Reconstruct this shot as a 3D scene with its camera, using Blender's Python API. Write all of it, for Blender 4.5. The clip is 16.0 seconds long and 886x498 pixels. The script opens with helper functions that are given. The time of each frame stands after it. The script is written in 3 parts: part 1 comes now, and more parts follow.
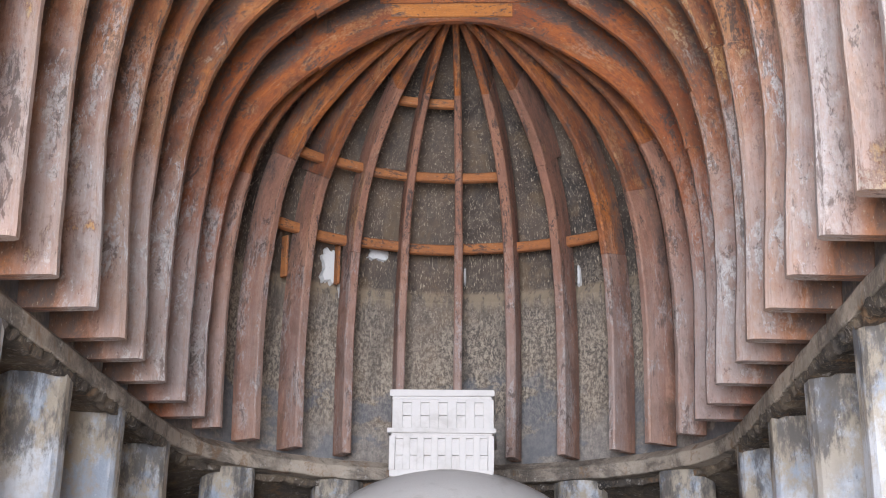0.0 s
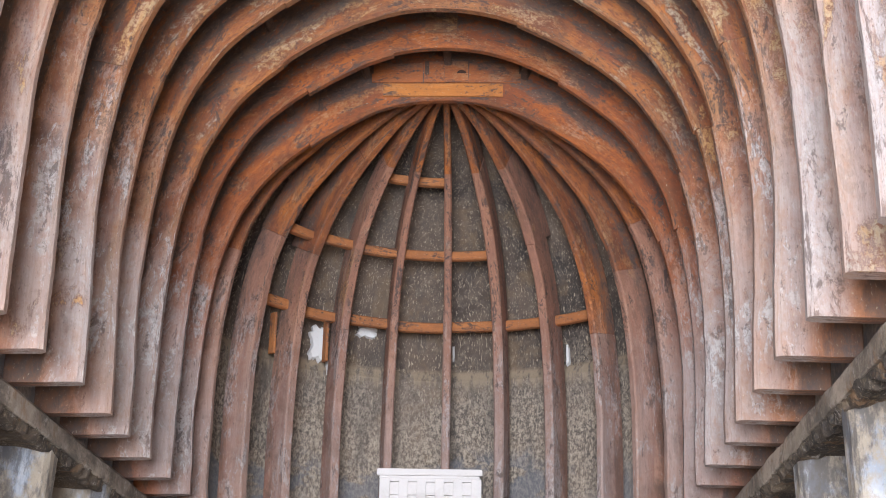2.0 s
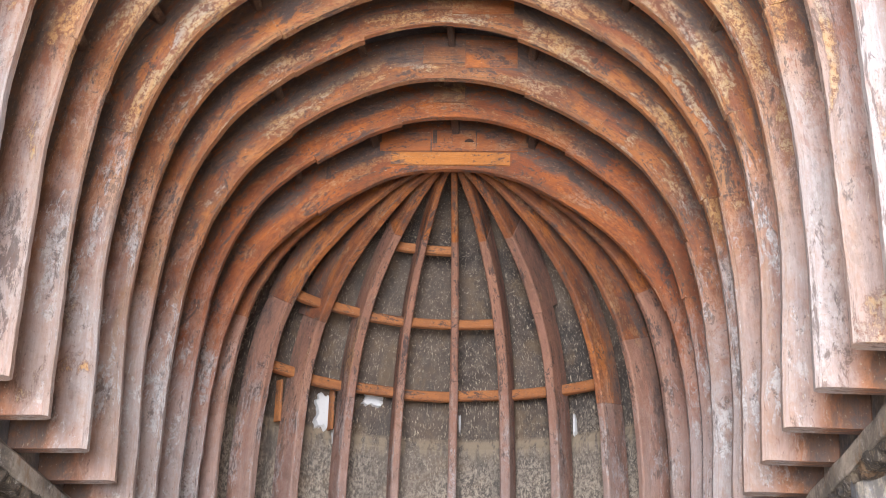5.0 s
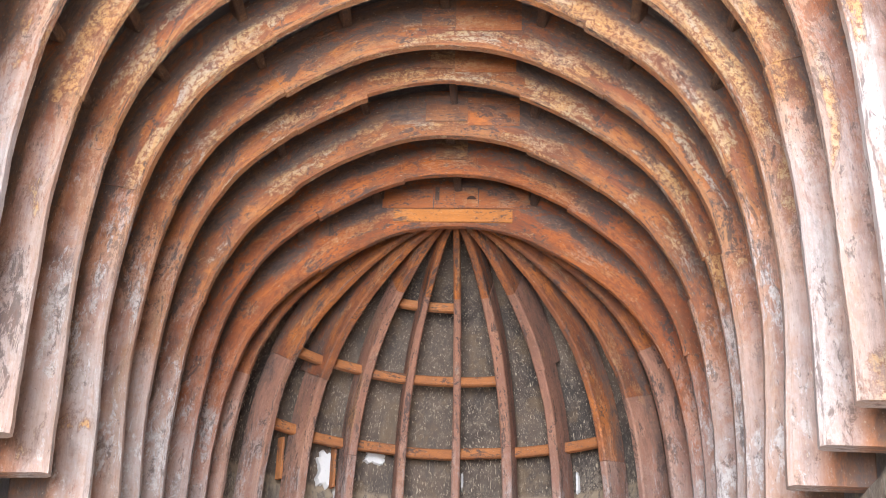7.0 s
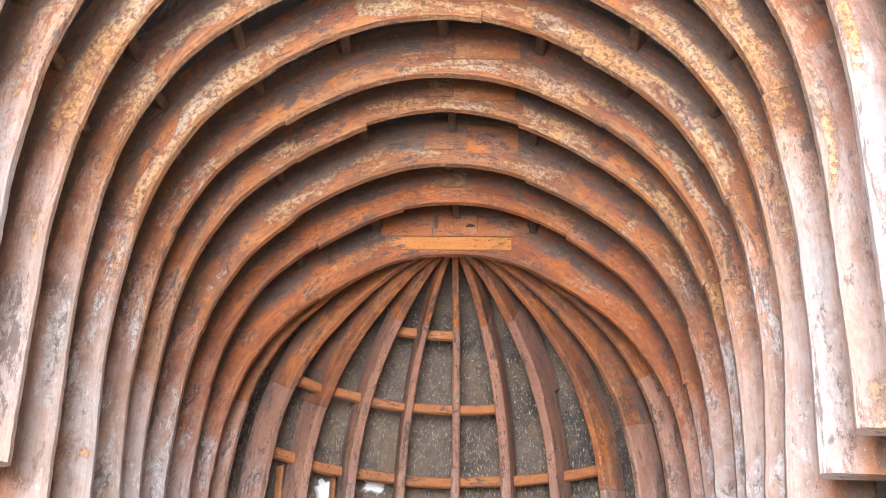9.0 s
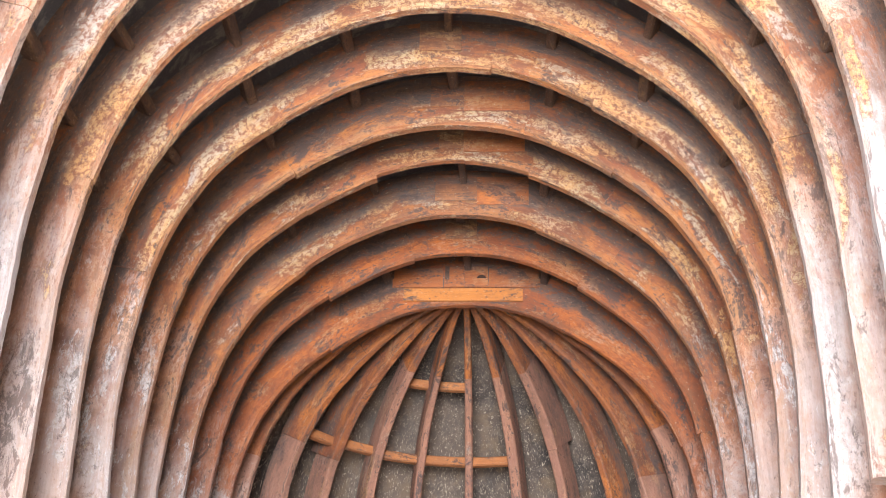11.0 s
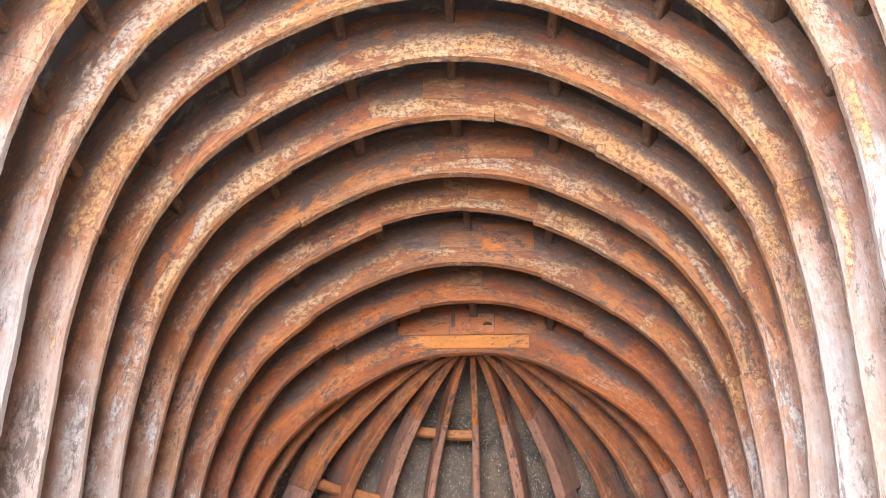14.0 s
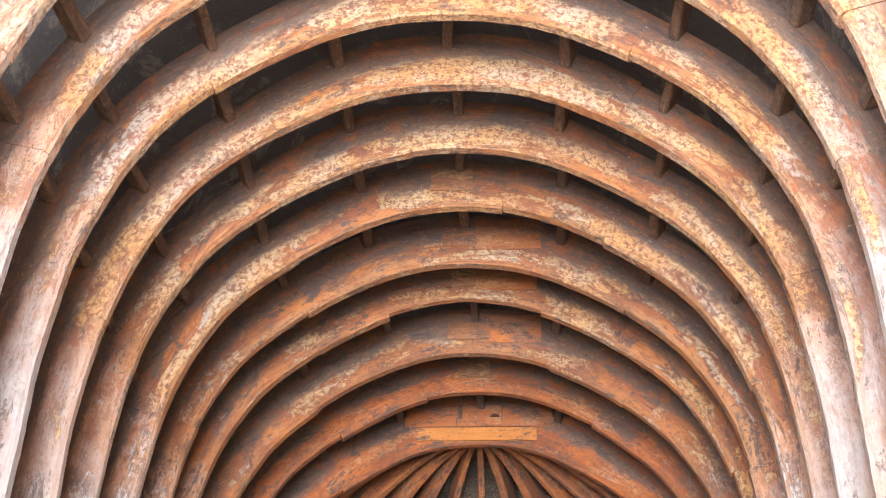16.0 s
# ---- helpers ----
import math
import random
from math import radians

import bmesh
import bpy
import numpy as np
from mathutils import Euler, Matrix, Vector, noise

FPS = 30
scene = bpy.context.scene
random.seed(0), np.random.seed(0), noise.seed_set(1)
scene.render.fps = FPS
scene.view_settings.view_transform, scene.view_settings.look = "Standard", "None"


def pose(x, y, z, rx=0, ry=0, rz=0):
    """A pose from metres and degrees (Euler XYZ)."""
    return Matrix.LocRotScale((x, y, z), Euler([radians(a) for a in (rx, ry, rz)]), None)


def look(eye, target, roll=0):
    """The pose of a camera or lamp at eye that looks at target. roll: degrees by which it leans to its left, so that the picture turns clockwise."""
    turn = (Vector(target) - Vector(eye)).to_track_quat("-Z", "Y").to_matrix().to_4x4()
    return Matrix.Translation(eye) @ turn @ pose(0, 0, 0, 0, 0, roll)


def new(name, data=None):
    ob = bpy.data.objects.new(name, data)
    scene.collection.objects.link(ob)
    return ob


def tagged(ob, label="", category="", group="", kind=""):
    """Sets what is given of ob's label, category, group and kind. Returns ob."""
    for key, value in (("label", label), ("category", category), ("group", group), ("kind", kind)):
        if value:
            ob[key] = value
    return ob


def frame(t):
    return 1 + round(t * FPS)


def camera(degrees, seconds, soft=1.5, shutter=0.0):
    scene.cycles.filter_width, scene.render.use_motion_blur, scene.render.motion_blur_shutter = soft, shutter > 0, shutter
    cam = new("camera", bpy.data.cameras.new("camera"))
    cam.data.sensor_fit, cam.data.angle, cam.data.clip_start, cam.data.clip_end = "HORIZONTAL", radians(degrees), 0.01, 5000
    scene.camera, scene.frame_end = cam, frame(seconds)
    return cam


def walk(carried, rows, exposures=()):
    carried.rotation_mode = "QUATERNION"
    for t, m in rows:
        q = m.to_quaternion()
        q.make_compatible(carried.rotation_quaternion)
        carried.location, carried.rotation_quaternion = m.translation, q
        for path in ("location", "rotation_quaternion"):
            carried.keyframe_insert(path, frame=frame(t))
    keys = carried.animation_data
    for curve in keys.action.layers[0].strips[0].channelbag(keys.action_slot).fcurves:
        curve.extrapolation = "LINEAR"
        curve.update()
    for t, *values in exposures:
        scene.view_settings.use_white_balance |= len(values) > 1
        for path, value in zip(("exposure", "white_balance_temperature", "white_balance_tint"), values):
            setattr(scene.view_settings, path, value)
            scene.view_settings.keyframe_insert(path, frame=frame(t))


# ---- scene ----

cam = camera(34.5, 16.0, soft=1.0)
EYE = Vector((0.555, 0.0, 1.6))


def aim(yaw, pitch, lean):
    """The pose at the eye: degrees to the left, up, and of lean to the left."""
    a, b = radians(yaw), radians(pitch)
    return look(EYE, EYE + Vector((-math.sin(a) * math.cos(b), math.cos(a) * math.cos(b), math.sin(b))), lean)


ROWS = [
    (0.0, 2.71, 17.23, 0.80), (0.5, 2.63, 18.43, 0.80), (1.0, 2.49, 19.41, 0.89), (1.5, 2.40, 19.96, 1.02),
    (2.0, 2.31, 20.37, 1.21), (2.5, 2.27, 20.69, 1.40), (3.0, 2.34, 21.07, 1.52), (3.5, 2.48, 21.51, 1.58),
    (4.0, 2.60, 21.98, 1.67), (6.5, 2.80, 24.89, 1.70), (7.0, 2.86, 25.38, 1.79), (7.5, 2.91, 25.69, 1.81),
    (8.0, 2.91, 25.94, 1.84), (8.5, 2.87, 26.20, 1.78), (9.0, 2.85, 26.50, 1.72), (11.5, 3.54, 29.01, 1.46),
    (12.0, 3.51, 29.35, 1.29), (12.5, 3.53, 29.58, 1.15), (13.0, 3.58, 29.82, 1.07), (13.5, 3.64, 30.08, 1.04),
    (14.0, 3.71, 30.44, 1.07), (14.5, 3.83, 31.21, 1.14), (15.0, 3.94, 32.39, 1.23), (15.5, 4.06, 33.61, 1.35),
    (16.0, 4.17, 34.09, 1.53),
]
EXPOSURES = [(0.0, -0.2, 5970, 10), (2.0, -0.08, 6030, 10), (4.0, 0.1, 6100, 10), (7.0, 0.38, 6150, 10), (9.0, 0.55, 6180, 10), (12.5, 0.55, 6230, 10), (16.0, 0.49, 6310, 10)]
walk(cam, [(t, aim(yaw, pitch, lean)) for t, yaw, pitch, lean in ROWS], EXPOSURES)

# ---- daylight ----
world = bpy.data.worlds.new("sky")
scene.world = world
world.use_nodes = True
wn = world.node_tree
sky = wn.nodes.new("ShaderNodeTexSky")
sky.sky_type, sky.sun_disc, sky.sun_elevation, sky.sun_rotation = "NISHITA", False, radians(46), radians(200)
wn.nodes["Background"].inputs["Strength"].default_value = 0.12
wn.links.new(sky.outputs["Color"], wn.nodes["Background"].inputs["Color"])

sun = new("sun", bpy.data.lights.new("sun", "SUN"))
sun.data.energy, sun.data.angle, sun.data.color = 4.6, radians(0.5), (1.0, 0.94, 0.85)
sun.matrix_basis = look((0, 0, 20), (0 + math.sin(radians(20)) * -1.0, 1.0 * math.cos(radians(20)), 20 - math.tan(radians(46))))

# the sky's light through the open front of the hall
front_light = new("front_light", bpy.data.lights.new("front_light", "AREA"))
front_light.data.shape, front_light.data.size, front_light.data.size_y = "RECTANGLE", 6.0, 6.6
front_light.data.energy, front_light.data.color = 5500.0, (0.97, 0.97, 1.0)
front_light.matrix_basis = look((-0.7, -6.4, 3.35), (0.0, 10.0, 4.8))

# ---- materials ----


def nodes_of(name, rough=0.8):
    m = bpy.data.materials.new(name)
    m.use_nodes = True
    nt = m.node_tree
    b = nt.nodes["Principled BSDF"]
    b.inputs["Roughness"].default_value = rough
    b.inputs["Specular IOR Level"].default_value = 0.25
    return m, nt, b


class Web:
    """Short calls to wire shader nodes."""

    def __init__(self, nt):
        self.nt = nt

    def put(self, sock, v):
        if isinstance(v, bpy.types.NodeSocket):
            self.nt.links.new(v, sock)
        else:
            sock.default_value = v

    def noise(self, vec, scale, detail=6.0, rough=0.6, distort=0.0):
        n = self.nt.nodes.new("ShaderNodeTexNoise")
        self.put(n.inputs["Vector"], vec)
        n.inputs["Scale"].default_value, n.inputs["Detail"].default_value = scale, detail
        n.inputs["Roughness"].default_value, n.inputs["Distortion"].default_value = rough, distort
        return n.outputs["Fac"]

    def ramp(self, v, lo, hi, a=0.0, b=1.0):
        n = self.nt.nodes.new("ShaderNodeMapRange")
        n.interpolation_type = "SMOOTHSTEP"
        self.put(n.inputs["Value"], v)
        for key, x in (("From Min", lo), ("From Max", hi), ("To Min", a), ("To Max", b)):
            self.put(n.inputs[key], x)
        return n.outputs["Result"]

    def math(self, op, a, b=0.0):
        n = self.nt.nodes.new("ShaderNodeMath")
        n.operation = op
        self.put(n.inputs[0], a)
        self.put(n.inputs[1], b)
        return n.outputs[0]

    def mix(self, f, a, b, kind="MIX"):
        n = self.nt.nodes.new("ShaderNodeMix")
        n.data_type, n.blend_type = "RGBA", kind
        self.put(n.inputs[0], f)
        for i, c in ((6, a), (7, b)):
            self.put(n.inputs[i], c if isinstance(c, bpy.types.NodeSocket) else (*c, 1.0))
        return n.outputs[2]

    def scaled(self, vec, s, shift=0.0):
        n = self.nt.nodes.new("ShaderNodeVectorMath")
        n.operation = "MULTIPLY"
        self.put(n.inputs[0], vec)
        n.inputs[1].default_value = s
        if isinstance(shift, float) and shift == 0.0:
            return n.outputs[0]
        k = self.nt.nodes.new("ShaderNodeVectorMath")
        k.operation = "ADD"
        self.put(k.inputs[0], n.outputs[0])
        self.put(k.inputs[1], (shift, shift, shift) if isinstance(shift, float) else shift)
        return k.outputs[0]

    def bump(self, b, height, strength, distance):
        n = self.nt.nodes.new("ShaderNodeBump")
        self.put(n.inputs["Height"], height)
        n.inputs["Strength"].default_value, n.inputs["Distance"].default_value = strength, distance
        self.put(b.inputs["Normal"], n.outputs["Normal"])

    def place(self):
        g = self.nt.nodes.new("ShaderNodeNewGeometry").outputs["Position"]
        s = self.nt.nodes.new("ShaderNodeSeparateXYZ")
        self.put(s.inputs[0], g)
        return g, s.outputs[0], s.outputs[1], s.outputs[2]

    def uv(self):
        n = self.nt.nodes.new("ShaderNodeUVMap")
        n.uv_map = "grain"
        return n.outputs[0]

    def lucky(self):
        return self.nt.nodes.new("ShaderNodeObjectInfo").outputs["Random"]


def old_wood(name, red, orange, dark, lime, bleach, soot_shade):
    """Old teak: grain along the piece, sooty flecked patches with shade painted in, lime remnants and pale weathering
    at the feet.
    """
    m, nt, b = nodes_of(name, 0.72)
    w = Web(nt)
    g, gx, gy, gz = w.place()
    uv, lot = w.uv(), w.lucky()
    sep = nt.nodes.new("ShaderNodeSeparateXYZ")
    depth_uv = nt.nodes.new("ShaderNodeUVMap")
    depth_uv.uv_map = "depth"
    w.put(sep.inputs[0], depth_uv.outputs[0])
    out = sep.outputs[1]
    shift = 0.0
    grain = w.noise(w.scaled(uv, (2.6, 60.0, 1.0), shift), 1.0, 6.0, 0.65, 0.5)
    streak = w.noise(w.scaled(uv, (0.9, 7.0, 1.0), shift), 1.0, 8.0, 0.68, 0.8)
    cloud = w.noise(w.scaled(g, (1.0, 1.0, 1.0), shift), 1.9, 8.0, 0.68, 0.6)
    flakes = w.math("ADD", w.math("MULTIPLY", w.noise(g, 8.0, 12.0, 0.80, 0.6), 0.45), w.math("MULTIPLY", w.noise(w.scaled(uv, (4.2, 13.0, 1.0), 31.0), 1.0, 12.0, 0.80, 0.7), 0.55))
    fine = w.noise(w.scaled(uv, (24.0, 60.0, 1.0), shift), 1.0, 6.0, 0.75)
    c = w.mix(w.ramp(w.math("ADD", w.math("MULTIPLY", streak, 0.45), w.math("MULTIPLY", w.noise(g, 1.1, 7.0, 0.65, 0.4), 0.55)), 0.42, 0.60), red, orange)
    c = w.mix(w.math("MULTIPLY", lot, 0.4), c, red)
    c = w.mix(w.ramp(cloud, 0.48, 0.66, 0.0, 0.75), c, dark)
    c = w.mix(w.ramp(grain, 0.45, 0.75, 0.0, 0.5), c, dark)
    tan = w.mix(w.ramp(streak, 0.42, 0.60), (0.52, 0.285, 0.125), (0.47, 0.19, 0.065))
    strip = w.ramp(w.math("ADD", out, w.math("MULTIPLY", w.math("SUBTRACT", w.noise(w.scaled(uv, (1.4, 5.0, 1.0), 61.0), 1.0, 9.0, 0.7, 0.6), 0.5), 0.40)), 0.02, 0.11, 0.7, 0.0)
    c = w.mix(w.math("MULTIPLY", w.math("MULTIPLY", strip, w.ramp(gy, 8.0, 13.4, 1.0, 0.35)), min(1.0, lime)), c, tan)
    # weathered, bleached feet, more of it towards the open front
    height = w.ramp(w.math("ADD", gz, w.math("MULTIPLY", w.math("SUBTRACT", cloud, 0.5), 3.4)), w.ramp(gy, 5.5, 9.5, 5.5, 4.9), w.ramp(gy, 5.5, 9.5, 7.9, 7.1), 1.0, 0.0)
    near = w.math("MULTIPLY", w.ramp(gy, 6.0, 11.0, 0.95, 0.92), w.ramp(gx, -2.0, 2.0, 0.98, 1.0))
    edge = w.ramp(w.math("ADD", out, w.math("MULTIPLY", w.math("SUBTRACT", cloud, 0.5), 0.5)), 0.06, 0.36, 1.0, 0.12)
    pale = w.mix(w.ramp(grain, 0.35, 0.68), (0.46, 0.425, 0.415), (0.385, 0.34, 0.33))
    pale = w.mix(w.ramp(w.math("ADD", gz, w.math("MULTIPLY", w.math("SUBTRACT", streak, 0.5), 1.8)), 5.6, 6.9, 0.0, 0.75), pale, (0.50, 0.40, 0.285))
    pale = w.mix(w.ramp(flakes, 0.42, 0.60), pale, w.mix(w.ramp(streak, 0.4, 0.6), (0.36, 0.255, 0.215), (0.43, 0.385, 0.375)))
    c = w.mix(w.math("MULTIPLY", w.math("MULTIPLY", w.math("MULTIPLY", height, near), edge), w.ramp(lot, 0.0, 1.0, 0.72 * bleach, 1.05 * bleach)), c, pale)
    crumb = w.noise(g, 26.0, 10.0, 0.78)
    # scaly white remnants on the feet, and rust-coloured lower ends
    scale = w.noise(w.scaled(uv, (6.5, 17.0, 1.0), 4.0), 1.0, 12.0, 0.80, 0.5)
    patch = w.noise(w.scaled(uv, (1.0, 2.4, 1.0), 17.0), 1.0, 3.0, 0.5)
    white = w.math("ADD", scale, w.math("MULTIPLY", w.math("SUBTRACT", patch, 0.5), 0.75))
    c = w.mix(w.math("MULTIPLY", w.math("MULTIPLY", w.ramp(white, 0.535, 0.585), w.math("MULTIPLY", w.ramp(gz, 6.9, 5.8), w.ramp(gy, 7.6, 9.2, 0.3, 1.0))), 0.85 * bleach), c, w.mix(w.ramp(crumb, 0.44, 0.54), (0.38, 0.34, 0.33), (0.57, 0.545, 0.535)))
    scar = w.noise(w.scaled(uv, (5.0, 13.0, 1.0), 23.0), 1.0, 12.0, 0.8, 0.5)
    c = w.mix(w.math("MULTIPLY", w.ramp(w.math("ADD", scar, w.math("MULTIPLY", w.math("SUBTRACT", patch, 0.5), 0.5)), 0.57, 0.63), 0.75), c, (0.11, 0.085, 0.078))
    rust = w.math("MULTIPLY", w.ramp(w.math("ADD", gz, w.math("MULTIPLY", w.math("SUBTRACT", cloud, 0.5), 1.2)), 4.55, 4.18), w.ramp(out, 0.12, 0.30, 0.12, 1.0))
    c = w.mix(w.math("MULTIPLY", rust, w.ramp(patch, 0.36, 0.54, 0.25, 0.85)), c, w.mix(0.35, orange, dark))
    # lime remnants: broad fields broken into flakes, mostly along the inner edge
    broad = w.noise(w.scaled(uv, (1.1, 3.0, 1.0), shift), 1.0, 6.0, 0.62, 0.6)
    front = w.ramp(gy, 5.8, 12.8, 0.10, -0.12)
    inward = w.math("ADD", w.ramp(out, 0.16, 0.36, 0.08, -0.16), w.ramp(out, 0.0, 0.09, -0.10, 0.0))
    upper = w.ramp(w.math("ADD", gz, w.math("MULTIPLY", w.math("SUBTRACT", cloud, 0.5), 1.6)), 5.9, 7.1, -0.3, 0.02)
    field = w.math("ADD", w.math("ADD", w.math("ADD", w.math("MULTIPLY", w.math("SUBTRACT", broad, 0.5), 1.7), 0.475), front), w.math("ADD", inward, upper))
    at = w.math("ADD", field, w.math("MULTIPLY", w.math("SUBTRACT", flakes, 0.5), 1.35))
    cream = w.mix(w.ramp(streak, 0.4, 0.62), (0.52, 0.37, 0.195), (0.46, 0.385, 0.29))
    cream = w.mix(w.ramp(cloud, 0.42, 0.58, 0.0, 0.85), cream, (0.54, 0.285, 0.105))
    cream = w.mix(w.math("MULTIPLY", w.ramp(patch, 0.50, 0.60), w.ramp(gz, 7.9, 7.2, 0.25, 0.8)), cream, (0.41, 0.385, 0.355))
    cream = w.mix(w.ramp(crumb, 0.52, 0.44, 0.0, 0.9), cream, w.mix(0.5, red, dark))
    cream = w.mix(w.ramp(crumb, 0.58, 0.68, 0.0, 0.7), cream, (0.58, 0.48, 0.335))
    lip = w.math("MULTIPLY", w.ramp(at, 0.44, 0.50), w.ramp(at, 0.54, 0.50))
    c = w.mix(w.math("MULTIPLY", lip, 0.55 * lime), c, dark)
    cover = w.math("MULTIPLY", w.ramp(at, 0.49, 0.59), lime)
    c = w.mix(cover, c, cream)
    # thin dark cracks and edges of flakes that run with the grain
    vein = w.math("ABSOLUTE", w.math("SUBTRACT", w.noise(w.scaled(uv, (2.2, 8.0, 1.0), 47.0), 1.0, 9.0, 0.72, 1.1), 0.5))
    c = w.mix(w.math("MULTIPLY", w.ramp(vein, 0.004, 0.022, 0.7, 0.0), w.math("MULTIPLY", w.ramp(broad, 0.40, 0.56), w.ramp(gz, 5.9, 6.7, 0.1, 1.0))), c, w.mix(0.6, dark, red))
    # sooty flecks, thickened with painted shade along the outer edge and farther back
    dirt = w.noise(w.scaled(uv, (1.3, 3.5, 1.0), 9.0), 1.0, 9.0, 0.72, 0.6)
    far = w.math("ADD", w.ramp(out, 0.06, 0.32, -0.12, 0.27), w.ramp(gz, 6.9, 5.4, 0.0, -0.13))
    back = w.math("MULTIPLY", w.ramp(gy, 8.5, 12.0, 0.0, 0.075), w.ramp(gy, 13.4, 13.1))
    black = w.ramp(w.math("ADD", w.math("ADD", w.math("ADD", dirt, back), far), w.math("MULTIPLY", w.math("SUBTRACT", flakes, 0.5), 0.4)), 0.48, 0.66, 0.0, soot_shade)
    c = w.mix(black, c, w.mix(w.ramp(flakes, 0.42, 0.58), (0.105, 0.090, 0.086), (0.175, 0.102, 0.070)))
    # chips, light and dark
    c = w.mix(w.ramp(fine, 0.60, 0.66, 0.0, 0.75), c, (0.57, 0.47, 0.35))
    c = w.mix(w.ramp(fine, 0.40, 0.34, 0.0, 0.7), c, (0.09, 0.06, 0.05))
    # broad ragged stains, red-brown and sooty, drawn out along the piece
    ragged = w.math("ADD", w.noise(w.scaled(uv, (2.0, 5.5, 1.0), 83.0), 1.0, 14.0, 0.80, 0.9), w.math("MULTIPLY", w.math("SUBTRACT", crumb, 0.5), 0.35))
    bare = w.ramp(cover, 0.0, 0.8, 1.0, 0.25)
    c = w.mix(w.math("MULTIPLY", w.math("MULTIPLY", w.ramp(ragged, 0.515, 0.565), bare), w.ramp(gz, 5.2, 6.8, 0.12, 0.85)), c, w.mix(w.ramp(flakes, 0.44, 0.55), w.mix(0.6, red, dark), w.mix(0.2, red, orange)))
    c = w.mix(w.math("MULTIPLY", w.math("MULTIPLY", w.ramp(ragged, 0.465, 0.415), w.ramp(cover, 0.0, 0.8, 1.0, 0.5)), w.ramp(gz, 5.2, 6.6, 0.2, 0.85)), c, (0.095, 0.07, 0.062))
    w.put(b.inputs["Base Color"], c)
    h = w.math("ADD", w.math("MULTIPLY", grain, 0.6), w.math("ADD", w.math("MULTIPLY", cover, 0.35), w.math("MULTIPLY", fine, 0.6)))
    w.bump(b, h, 0.6, 0.02)
    return m


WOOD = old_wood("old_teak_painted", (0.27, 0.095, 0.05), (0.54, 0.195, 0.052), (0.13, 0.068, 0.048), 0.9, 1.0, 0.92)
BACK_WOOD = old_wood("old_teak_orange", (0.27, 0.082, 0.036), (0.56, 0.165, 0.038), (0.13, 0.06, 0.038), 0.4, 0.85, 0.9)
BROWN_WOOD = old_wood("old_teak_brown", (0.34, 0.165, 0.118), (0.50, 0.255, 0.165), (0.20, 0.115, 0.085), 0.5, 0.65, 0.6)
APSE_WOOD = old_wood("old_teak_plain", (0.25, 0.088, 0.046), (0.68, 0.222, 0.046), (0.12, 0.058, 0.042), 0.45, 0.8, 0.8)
BAR_WOOD = old_wood("orange_batten_wood", (0.44, 0.165, 0.06), (0.60, 0.25, 0.085), (0.28, 0.12, 0.06), 0.25, 0.0, 0.4)
BLOCK_WOOD = old_wood("limed_block_wood", (0.24, 0.10, 0.055), (0.42, 0.175, 0.07), (0.13, 0.075, 0.055), 0.65, 0.0, 0.8)
PANEL_WOOD = old_wood("orange_panel_wood", (0.36, 0.115, 0.042), (0.56, 0.18, 0.045), (0.2, 0.085, 0.05), 0.35, 0.0, 0.6)
TIE_WOOD = old_wood("orange_tie_wood", (0.54, 0.20, 0.05), (0.66, 0.265, 0.068), (0.38, 0.15, 0.05), 0.1, 0.0, 0.3)
HOLE_WOOD = old_wood("sooty_knot_wood", (0.06, 0.03, 0.02), (0.08, 0.04, 0.025), (0.04, 0.025, 0.02), 0.0, 0.0, 0.8)
PURLIN_WOOD = old_wood("dark_batten_wood", (0.10, 0.062, 0.05), (0.15, 0.09, 0.066), (0.065, 0.05, 0.045), 0.2, 0.1, 0.7)


